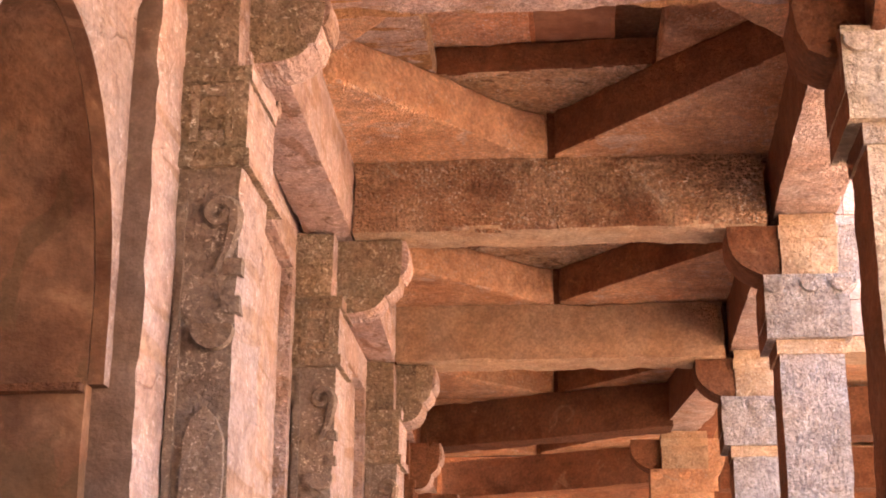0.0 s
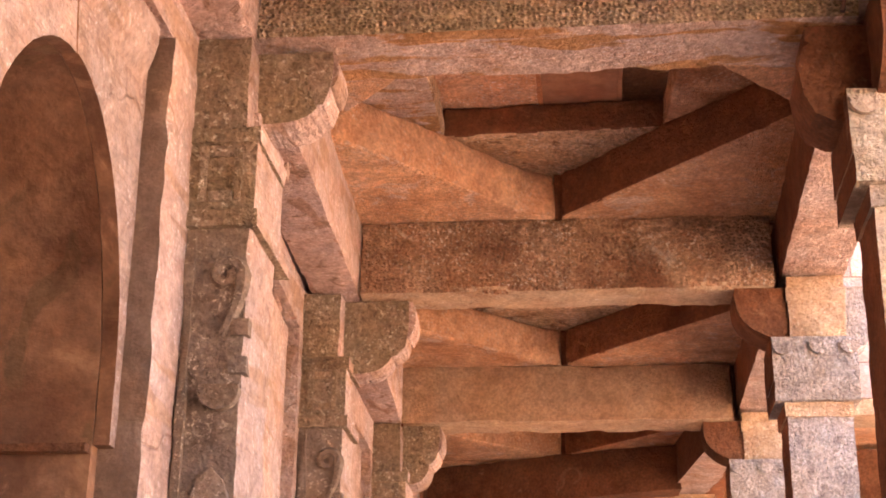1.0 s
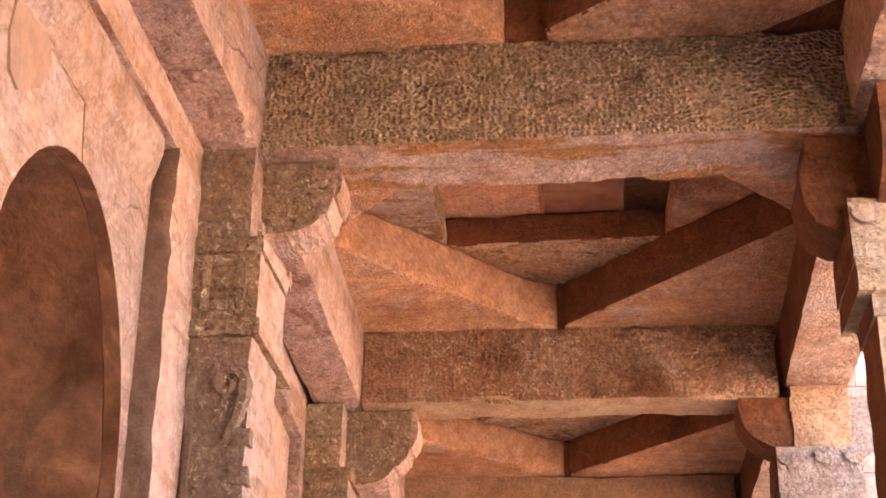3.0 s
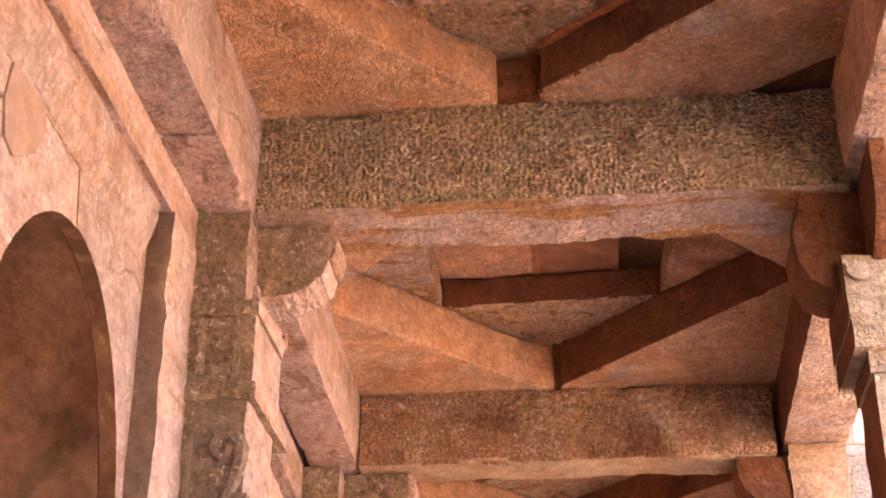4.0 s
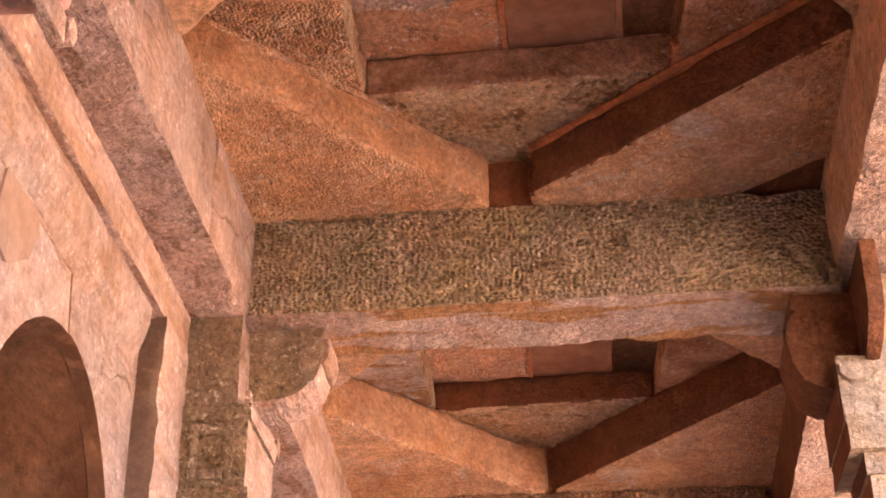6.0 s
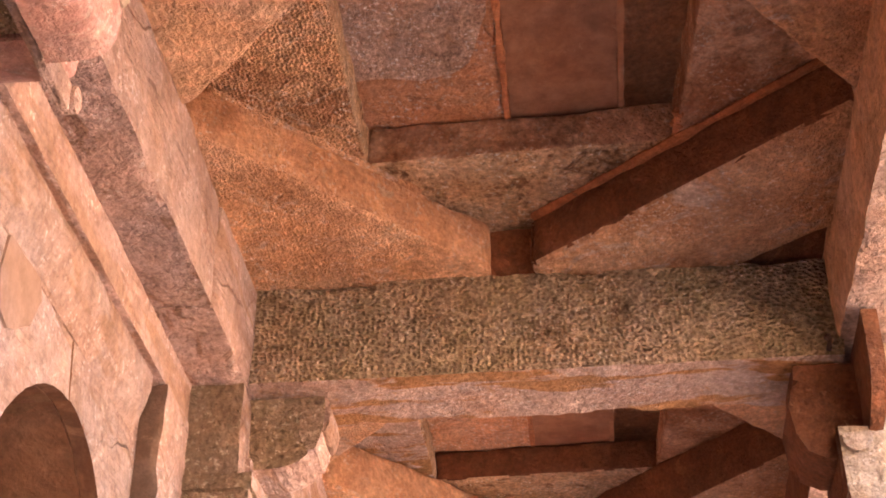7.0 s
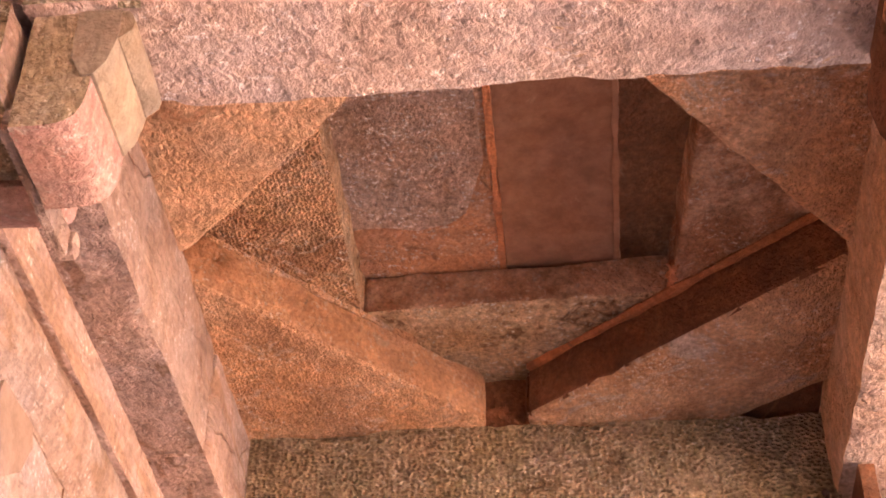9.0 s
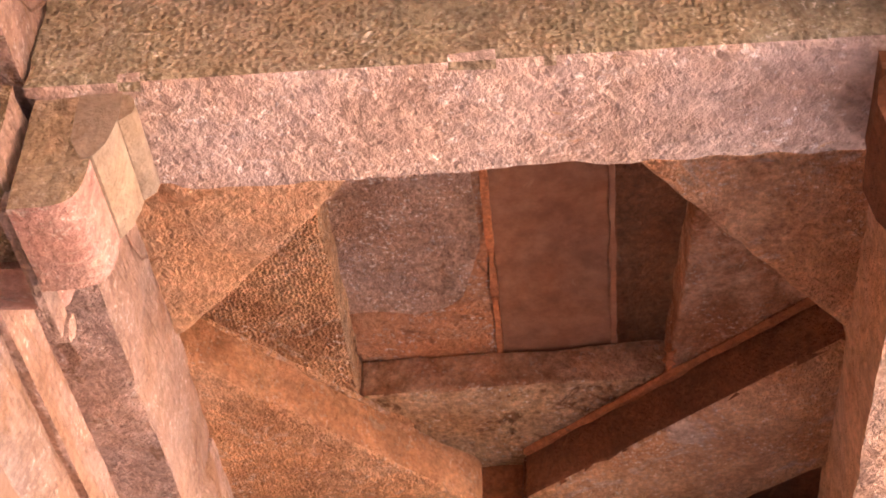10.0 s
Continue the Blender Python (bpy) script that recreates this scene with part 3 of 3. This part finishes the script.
def column(b, seed, shaft, head, x0=0.866, x1=1.165, res=0.05):
    """A free-standing square column with moulded capital and brackets on four sides."""
    y0, y1 = BEAMS[b]
    c, w, xc = (y0 + y1) / 2, (x1 - x0), (x0 + x1) / 2
    ya, yb = c - w / 2, c + w / 2
    look_of = "khaki lichen-stained" if shaft is LICHEN else "pale grey" if shaft is GREY else "brown"
    t = thing("stone_column", (xc, c, 0), "square " + look_of + " sandstone column with petal-carved capital and brackets", "column", "gallery columns")
    ring(t, "shaft", x0, x1, ya, yb, 0.0, 3.36, shaft, seed, res, 0.005, 0.012)
    ring(t, "necking", x0 - 0.012, x1 + 0.006, ya - 0.012, yb + 0.012, 3.36, 3.435, head, seed + 1, res)
    ring(t, "torus", x0 - 0.055, x1 + 0.035, ya - 0.045, yb + 0.045, 3.43, 3.535, shaft, seed + 2, res, 0.003, 0.012)
    ring(t, "capital", x0 - 0.06, x1 + 0.04, ya - 0.04, yb + 0.04, 3.525, 3.735, shaft, seed + 3, res, 0.003, 0.012)
    for px in (x0 - 0.01, xc + 0.01, x1 - 0.0):
        half_disc(t, px, ya - 0.04, 3.69, 0.048, shaft)
    ring(t, "bearing_block", x0 + 0.035, x1 + 0.004, ya + 0.004, yb - 0.004, 3.735, 4.045, head, seed + 4, res, 0.004, 0.012)
    ring(t, "block_band", x0 + 0.028, x1 + 0.010, ya - 0.004, yb + 0.004, 3.93, 3.985, head, seed + 5, res)
    for dx, reach in ((-1, 0.30), (1, 0.16)):
        out = roll_outline(reach, 0.33, 0.12) if dx > 0 else (console_outline() if b < 2 else roll_outline(reach, 0.27, 0.07))
        # Inner brackets are darker than the outer ones: their shade is in the colour.
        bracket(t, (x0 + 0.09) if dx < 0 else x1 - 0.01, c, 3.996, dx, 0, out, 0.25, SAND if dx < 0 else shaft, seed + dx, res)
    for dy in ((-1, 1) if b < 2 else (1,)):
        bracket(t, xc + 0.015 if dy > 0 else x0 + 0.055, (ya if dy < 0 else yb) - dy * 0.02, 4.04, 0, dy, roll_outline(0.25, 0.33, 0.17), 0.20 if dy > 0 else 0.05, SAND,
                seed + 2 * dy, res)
    return t


for b, res in ((0, 0.04), (1, 0.035), (2, 0.045), (3, 0.06), (4, 0.09), (5, 0.12)):
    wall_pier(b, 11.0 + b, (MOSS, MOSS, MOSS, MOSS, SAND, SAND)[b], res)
near = column(0, 21.0, GREY, TAN, 0.845, 1.16, 0.06)
# Unseen columns added behind, to cut the light from there.
for y in (-0.35, -2.8, -5.25, -7.7, -10.15):
    copy_thing(near, Matrix.Translation((near.location.x, y + 0.165, 0)))
column(1, 22.0, LICHEN, LICHEN, 0.845, 1.16, 0.045)
column(2, 23.0, GREY, TAN, res=0.05)
column(3, 24.0, GREY, TAN, res=0.06)
column(4, 25.0, FACE, TAN, 0.50, 0.90, 0.08)


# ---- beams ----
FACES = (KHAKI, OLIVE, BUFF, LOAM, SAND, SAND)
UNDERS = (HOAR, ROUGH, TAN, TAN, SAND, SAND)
for b, (y0, y1) in enumerate(BEAMS):
    c = (y0 + y1) / 2
    xe = RIGHT - 0.01 if b < 4 else 0.62
    bm = hew(lattice_box((left_x(c) + 0.006, y0, SOFFIT), (xe, y1, TOP), 0.025 if b < 3 else 0.06), 0.007, 0.028, 31.0 + b, 0.01)
    if b > 3:                       # the far beams lie askew
        for v in bm.verts:
            v.co.y -= 0.42 * (v.co.x + 0.5)
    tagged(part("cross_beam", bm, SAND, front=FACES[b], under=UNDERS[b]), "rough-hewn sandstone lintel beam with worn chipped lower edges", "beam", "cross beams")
for b, ((a0, a1), (c0, c1)) in enumerate(zip(BEAMS, BEAMS[1:])):
    a, c, res = (a0 + a1) / 2, (c0 + c1) / 2, (0.035, 0.04, 0.06, 0.09, 0.12)[b]
    bm = bent(hew(lattice_box((-0.235, a + 0.003, SOFFIT + 0.002), (0.0, c - 0.003, TOP + 0.06), res), 0.006, 0.028, 41.0 + b, 0.006), left_x)
    if b == 0:                      # two stones meet short of the first pier
        bm.free()
        bm = bent(hew(lattice_box((-0.235, 3.945, SOFFIT - 0.004), (0.003, c - 0.003, TOP + 0.058), res), 0.006, 0.028, 46.0, 0.006), left_x)
        tagged(part("wall_beam", bm, PLASTER, under=MAUVE), "short pale stone beam over the wall pier", "beam", "wall beams")
        bm = bent(hew(lattice_box((-0.235, a + 0.003, SOFFIT + 0.002), (0.0, 3.937, TOP + 0.06), res), 0.006, 0.028, 41.0, 0.006), left_x)
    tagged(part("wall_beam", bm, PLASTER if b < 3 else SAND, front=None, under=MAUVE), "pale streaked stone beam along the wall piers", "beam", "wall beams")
    if b < 4:
        off = (lambda y: lerp(((4.5, -0.03), (7.2, 0.02)), y)) if b < 3 else (lambda y: -0.13 * (y - 9.9))
        bm = bent(hew(lattice_box((RIGHT, a + 0.003, SOFFIT + 0.05), (1.165, c - 0.003, TOP + 0.09), res), 0.006, 0.03, 51.0 + b), off)
        # Inner face coloured for its light: shaded dark, paler in the first bay.
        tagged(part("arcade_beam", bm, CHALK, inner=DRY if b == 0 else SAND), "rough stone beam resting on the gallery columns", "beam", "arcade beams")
# Unseen beams added behind, to keep light off the upper faces ahead.
for y in (-0.35, -2.8, -5.25, -7.7, -10.15):
    bm = hew(lattice_box((left_x(0) + 0.006, y, SOFFIT), (RIGHT - 0.036, y + 0.33, TOP + 0.06), 0.15), 0.005, 0.02, 36.0 + y)
    tagged(part("cross_beam", bm, SAND, front=KHAKI, under=HOAR), "rough-hewn sandstone lintel beam added unseen behind to block light", "beam", "cross beams")
# Long beams of the unseen bays, lengthened with them to dim the rear.
for xx, nm in ((left_x(0) - 0.235, "wall_beam"), (RIGHT - 0.03, "arcade_beam")):
    bm = hew(lattice_box((xx, -12.0, SOFFIT + 0.03), (xx + 0.235, 2.28, TOP + 0.07), 0.15), 0.004, 0.02, 61.0)
    tagged(part(nm, bm, PLASTER, under=MAUVE), "rough stone beam of the unseen bays behind", "beam", nm + "s")


# ---- stepped ceilings of corner slabs ----
def lantern(x0, x1, y0, y1, tier, square, seed, res):
    """A bay's ceiling: four corner slabs, four smaller ones turned on them, and flat cover slabs."""
    t = thing("stepped_ceiling", ((x0 + x1) / 2, (y0 + y1) / 2, TOP), "stepped stone ceiling of triangular corner slabs round a square top", "ceiling",
              "stepped ceilings", "structure")
    xc, yc, e = (x0 + x1) / 2 - 0.03, (y0 + y1) / 2, 0.12
    z0, z1, z2 = TOP + 0.003, TOP + tier, TOP + tier + 0.15
    corners = (
        [(x0 - e, y0 - e), (xc + 0.13, y0 - e), (xc - 0.02, y0 + 0.03), (x0 + 0.03, yc - 0.02), (x0 - e, yc + 0.04)],
        [(x1 + e, y0 - e), (x1 + e, yc + 0.16), (x1 - 0.02, yc + 0.13), (xc + 0.08, y0 + 0.03), (xc - 0.0, y0 - e)],
        [(x0 - e, y1 + e), (x0 - e, yc + 0.02), (x0 + 0.03, yc + 0.14), (xc - 0.15, y1 - 0.05), (xc - 0.135, y1 - 0.02), (xc - 0.14, y1 + e)],
        [(x1 + e, y1 + e), (xc + 0.03, y1 + e), (xc + 0.01, y1 - 0.02), (xc + 0.02, y1 - 0.06), (x1 - 0.03, yc + 0.155), (x1 + e, yc + 0.04)])
    if seed < 80:                   # one slab has lost its corner; a filler set higher has the recess's shade as its colour
        corners[3][0:1] = [(x1 + e, y1 - 0.30), (x1 - 0.40, y1 + e)]
        part("filler_stone", hew(prism([(x1 + e, y1 - 0.28), (x1 + e, y1 + e), (x1 - 0.375, y1 + e)], "z", z0 + 0.022, z1, 0.05), 0.003, 0.0, seed + 14), SHADEFACE, t)
    else:                           # the far slabs nearly meet on the beam
        corners[2][2:] = [(x0 + 0.03, yc + (0.14 if seed < 90 else 0.22)), (xc - 0.15, y1 - 0.05), (xc - 0.035, y1 - 0.004), (xc - 0.03, y1 + e)]
        corners[1][1:3] = [(x1 + e, yc + 0.0), (x1 - 0.02, yc - 0.05)]
        corners[3][:] = [(x1 + e, y1 + e), (xc + 0.012, y1 + e), (xc + 0.008, y1 - 0.004), (xc + 0.02, y1 - 0.03), (x1 - 0.03, yc + 0.045), (x1 + e, yc - 0.06)]
    corners[0][1] = (xc - 0.02, y0 - e)
    corners[1][4] = (xc + 0.06, y0 - e)
    for i, out in enumerate(corners):
        # Left slab edges are lit and right ones shaded through their materials.
        part("corner_slab", hew(prism(out, "z", z0, z1, res, 0.022), 0.008, 0.020, seed + i, 0.010), FACE if i in (0, 2) else SHADEFACE, t, under=DRY if seed < 80 and i == 0 else SLAB)
    # Block added in the dark gap between the slabs, coloured as its shade.
    part("filler_stone", hew(lattice_box((xc - (0.17 if seed < 80 else 0.03), y1 + 0.012, z0), (xc + 0.06, y1 + e, z1), 0.04), 0.004, 0.01, seed + 4), SHADEFACE, t)
    sx0, sx1, sy0, sy1 = square
    uppers = (
        [(x0 - e, y0 - e), (sx0 - 0.01, sy0 - 0.3), (sx0, sy1 + 0.004), (x0 - e, y1 + e)],
        [(x1 + e, y1 + e), (sx1, sy1 - 0.03), (sx1 + 0.10, sy0 - 0.3), (x1 + e, y0 - e)],
        [(x0 - e + 0.01, y1 + e), (sx0 + 0.004, sy1 + 0.006), (sx1 - 0.004, sy1 - 0.035), (x1 + e - 0.01, y1 + e)],
        [(x0 - e + 0.01, y0 - e), (x1 + e - 0.01, y0 - e), (sx1 + 0.06, sy0), (sx0 + 0.004, sy0)])
    for i, out in enumerate(uppers):
        # Edges towards +x take a paler stone that holds their light.
        part("upper_slab", hew(prism(out, "z", z1 + 0.004, z2, res, 0.012), 0.010, 0.016, seed + 5 + i), (DIMPLE if seed < 80 else ROUGH, WARM, WARM if seed < 80 else SHADEFACE, MORTAR)[i], t,
             outer=CRUST if i == 0 else FACE, under=CRUST if i == 2 else None)
    if seed < 80:
        edge = [(sx0 - 0.02, sy0 - 0.2), (sx0 + 0.42, sy0 - 0.2), (sx0 + 0.43, 3.5), (sx0 + 0.36, 3.72), (sx0 + 0.30, 3.77), (sx0 + 0.20, 3.80), (sx0 + 0.10, 3.77), (sx0 - 0.02, 3.78)]
        part("salt_crust", hew(prism(edge, "z", z2 - 0.008, z2 + 0.03, 0.03), 0.004, 0.006, seed + 12), SALT, t, "pale flaking salt crust on the cover slab")
    j0, j1 = sx0 + 0.46, sx0 + 0.83
    for xa, xb, up, amp, m, label in ((x0 - e, j0 - 0.012, 0.0, 0.006, CAP, "grey-brown cover slab with pale crust"),
                                      (j0 + 0.012, j1 - 0.008, 0.004, 0.002, SMOOTH, "smooth brown cover slab"),
                                      (j1 + 0.008, x1 + e, 0.075, 0.003, SAND, "red-brown cover slab set higher")):
        bm = hew(prism([(xa, y0 - e), (xb, y0 - e), (xb, y1 + e), (xa, y1 + e)], "z", z2 + 0.004 + up, z2 + 0.12, res * 1.5), amp, 0.0, seed + 9)
        part("cover_slab", bm, m, t, label)
    for j, w, low in ((j0, 0.011, 0.006), (j1, 0.010, 0.002)):
        part("mortar_joint", hew(lattice_box((j - w, y0 - e, z2 - low), (j + w, y1 + e, z2 + 0.11), 0.025), 0.009, 0.008, seed + j), MORTAR if j == j0 else SMOOTH, t,
             "mortar squeezed from the joint")
    return t


def mortar_edge(x0, y0, x1, y1, z, seed):
    """A thin uneven line of orange mortar along a slab's upper edge."""
    n, bm = 26, bmesh.new()
    rings = []
    for i in range(n + 1):
        s = i / n
        c = Vector((x0 + (x1 - x0) * s, y0 + (y1 - y0) * s, z))
        r = 0.011 + 0.016 * max(0.0, noise.noise(Vector((s * 9.0, seed, 0.0))) + 0.25)
        side = Vector((y1 - y0, x0 - x1, 0)).normalized()
        rings.append([bm.verts.new(c + side * r * math.cos(a) + Vector((0, 0, r * math.sin(a)))) for a in (0, 1.05, 2.1, 3.14, 4.19, 5.24)])
    for a, b in zip(rings, rings[1:]):
        for k in range(6):
            bm.faces.new((a[k], a[(k + 1) % 6], b[(k + 1) % 6], b[k]))
    bmesh.ops.recalc_face_normals(bm, faces=bm.faces)
    return bm


for b in range(5):
    y0, y1 = BEAMS[b][1], BEAMS[b + 1][0]
    x0, x1 = left_x((y0 + y1) / 2), (RIGHT if b < 4 else 0.5)
    square = (-0.65, 0.345, 2.98, 4.03) if b == 0 else ((x0 + x1) / 2 - 0.565, (x0 + x1) / 2 + 0.465, y0 + 0.50, y1 - 0.48)
    t = lantern(x0, x1, y0, y1, 0.19 if b == 0 else 0.24, square, 71.0 + 13 * b, (0.04, 0.05, 0.09, 0.15, 0.2)[b])
    if b == 0:
        xc, yc = (x0 + x1) / 2 - 0.03, (y0 + y1) / 2
        part("mortar_joint", mortar_edge(xc + 0.02, y1 - 0.075, x1 - 0.03, yc + 0.135, TOP + 0.183, 3.0), MORTAR, t, "orange mortar along the slab edge")
        part("mortar_joint", mortar_edge(x0 + 0.03, yc + 0.15, xc - 0.35, y1 - 0.25, TOP + 0.19, 8.0), SLAB, t, "pale mortar along the slab edge")
        part("mortar_joint", mortar_edge(0.35, 3.86, 0.345, 3.99, TOP + 0.20, 5.0), MORTAR, t, "orange mortar along the slab edge")

# roof above, and the plain unseen bays behind, drawn out to cut light from there
tagged(part("roof", lattice_box((-4.0, -12.2, TOP + 0.53), (1.35, 18.2, TOP + 0.7), 2.0), SAND), "flat stone roof of the gallery", "roof", kind="structure")
# Unseen, added to shade the wing front and the near ground.
tagged(part("parapet", lattice_box((1.05, -12.2, TOP + 0.7), (1.35, 9.7, 7.0), 1.0), PLASTER), "unseen parapet added to shade the courtyard side", "parapet", kind="structure")
tagged(part("ceiling_behind", hew(lattice_box((-1.3, -12.0, TOP + 0.1), (1.2, 2.1, TOP + 0.3), 0.3), 0.006, 0.0), SLAB), "plain slab ceiling of the unseen bays behind", "ceiling",
       kind="structure")
# Unseen wall added to keep out light from the rear end.
tagged(part("wall_south", hew(lattice_box((-4.0, -12.4, -0.3), (1.35, -12.0, TOP + 0.5), 0.6), 0.006, 0.0), PLASTER), "plain end wall added to close the gallery", "wall", kind="structure")
tagged(part("wall_north", hew(lattice_box((-4.0, 18.0, -0.3), (6.0, 18.4, TOP + 0.5), 0.6), 0.006, 0.0), SAND), "plain end wall added to close the gallery", "wall", kind="structure")


# ---- the sunlit cross wing beyond the courtyard side ----
def wing():
    w = thing("cross_wing", (3.5, 9.9, 0), "sunlit pink masonry front of a cross wing over a stone lintel", "building", kind="structure")
    part("lintel", hew(lattice_box((1.18, 9.75, 4.02), (7.0, 10.1, 4.13), 0.08), 0.004, 0.01, 91.0), TAN, w)
    part("wall_core", lattice_box((1.17, 9.785, 4.13), (7.0, 10.2, 6.2), 0.5), PALE, w)
    rnd = random.Random(4)
    z, row = 4.135, 0
    while z < 6.0:
        h = rnd.choice((0.24, 0.30, 0.34))
        x = 1.18 + (0.0 if row % 2 else -0.0)
        while x < 3.2:
            wd = rnd.uniform(0.28, 0.52)
            part("stone_block", hew(lattice_box((x, 9.76 + rnd.uniform(0, 0.015), z), (x + wd - 0.012, 9.93, z + h - 0.012), 0.12), 0.003, 0.008, x + z), PALE, w)
            x += wd
        z, row = z + h, row + 1
    for y in (12.4, 15.0):
        part("inner_beam", hew(lattice_box((1.2, y, 4.0), (7.0, y + 0.3, 4.4), 0.2), 0.006, 0.02, y), SAND, w)
    part("inner_ceiling", hew(lattice_box((1.2, 10.1, 4.45), (7.0, 18.0, 4.6), 0.4), 0.006, 0.0, 95.0), SLAB, w)
    for x in (3.9, 6.7):
        part("post", hew(lattice_box((x, 9.78, -0.4), (x + 0.3, 10.08, 4.02), 0.15), 0.004, 0.01, x), GREY, w)
    return w


wing()


# ---- small things ----
def hook():
    """A short iron hook hammered in where the beam meets the column."""
    t = thing("iron_hook", (0.80, 4.43, 4.02), "short rusty iron hook at the beam end", "hook")
    rust = stone_mat("rusty_iron", (0.06, 0.035, 0.025), (0.09, 0.045, 0.03), (0.04, 0.025, 0.02), 0.6, 0.2, 0.3, 90.0, 9.0, rough=0.7)
    bm = bmesh.new()
    bmesh.ops.create_cone(bm, cap_ends=True, segments=8, radius1=0.009, radius2=0.006, depth=0.05,
                          matrix=Matrix.Translation((0.80, 4.425, 4.03)) @ Matrix.Rotation(radians(12), 4, "Y"))
    part("shank", bm, rust, t)
    bm = bmesh.new()
    bmesh.ops.create_uvsphere(bm, u_segments=8, v_segments=6, radius=0.012, matrix=Matrix.Translation((0.795, 4.42, 4.05)))
    part("knob", bm, rust, t)


hook()


def crusts():
    """Flakes of pale crust and plaster left on the stones."""
    rnd = random.Random(9)
    pale = stone_mat("white_lime_flake", (0.80, 0.74, 0.68), (0.74, 0.66, 0.60), (0.70, 0.62, 0.56), 0.6, 0.1, 0.3, 60.0, 9.0)
    bm = bmesh.new()
    bmesh.ops.create_uvsphere(bm, u_segments=10, v_segments=6, radius=1.0)
    for v in bm.verts:
        v.co = Vector((v.co.x * 0.014, v.co.y * 0.004, v.co.z * 0.008)) + Vector((-1.528, 4.098, 3.191))
    tagged(part("lime_flake", hew(bm, 0.002, 0.0, 3.0), pale), "small white lime flake on the sooty jamb", "flake")


crusts()
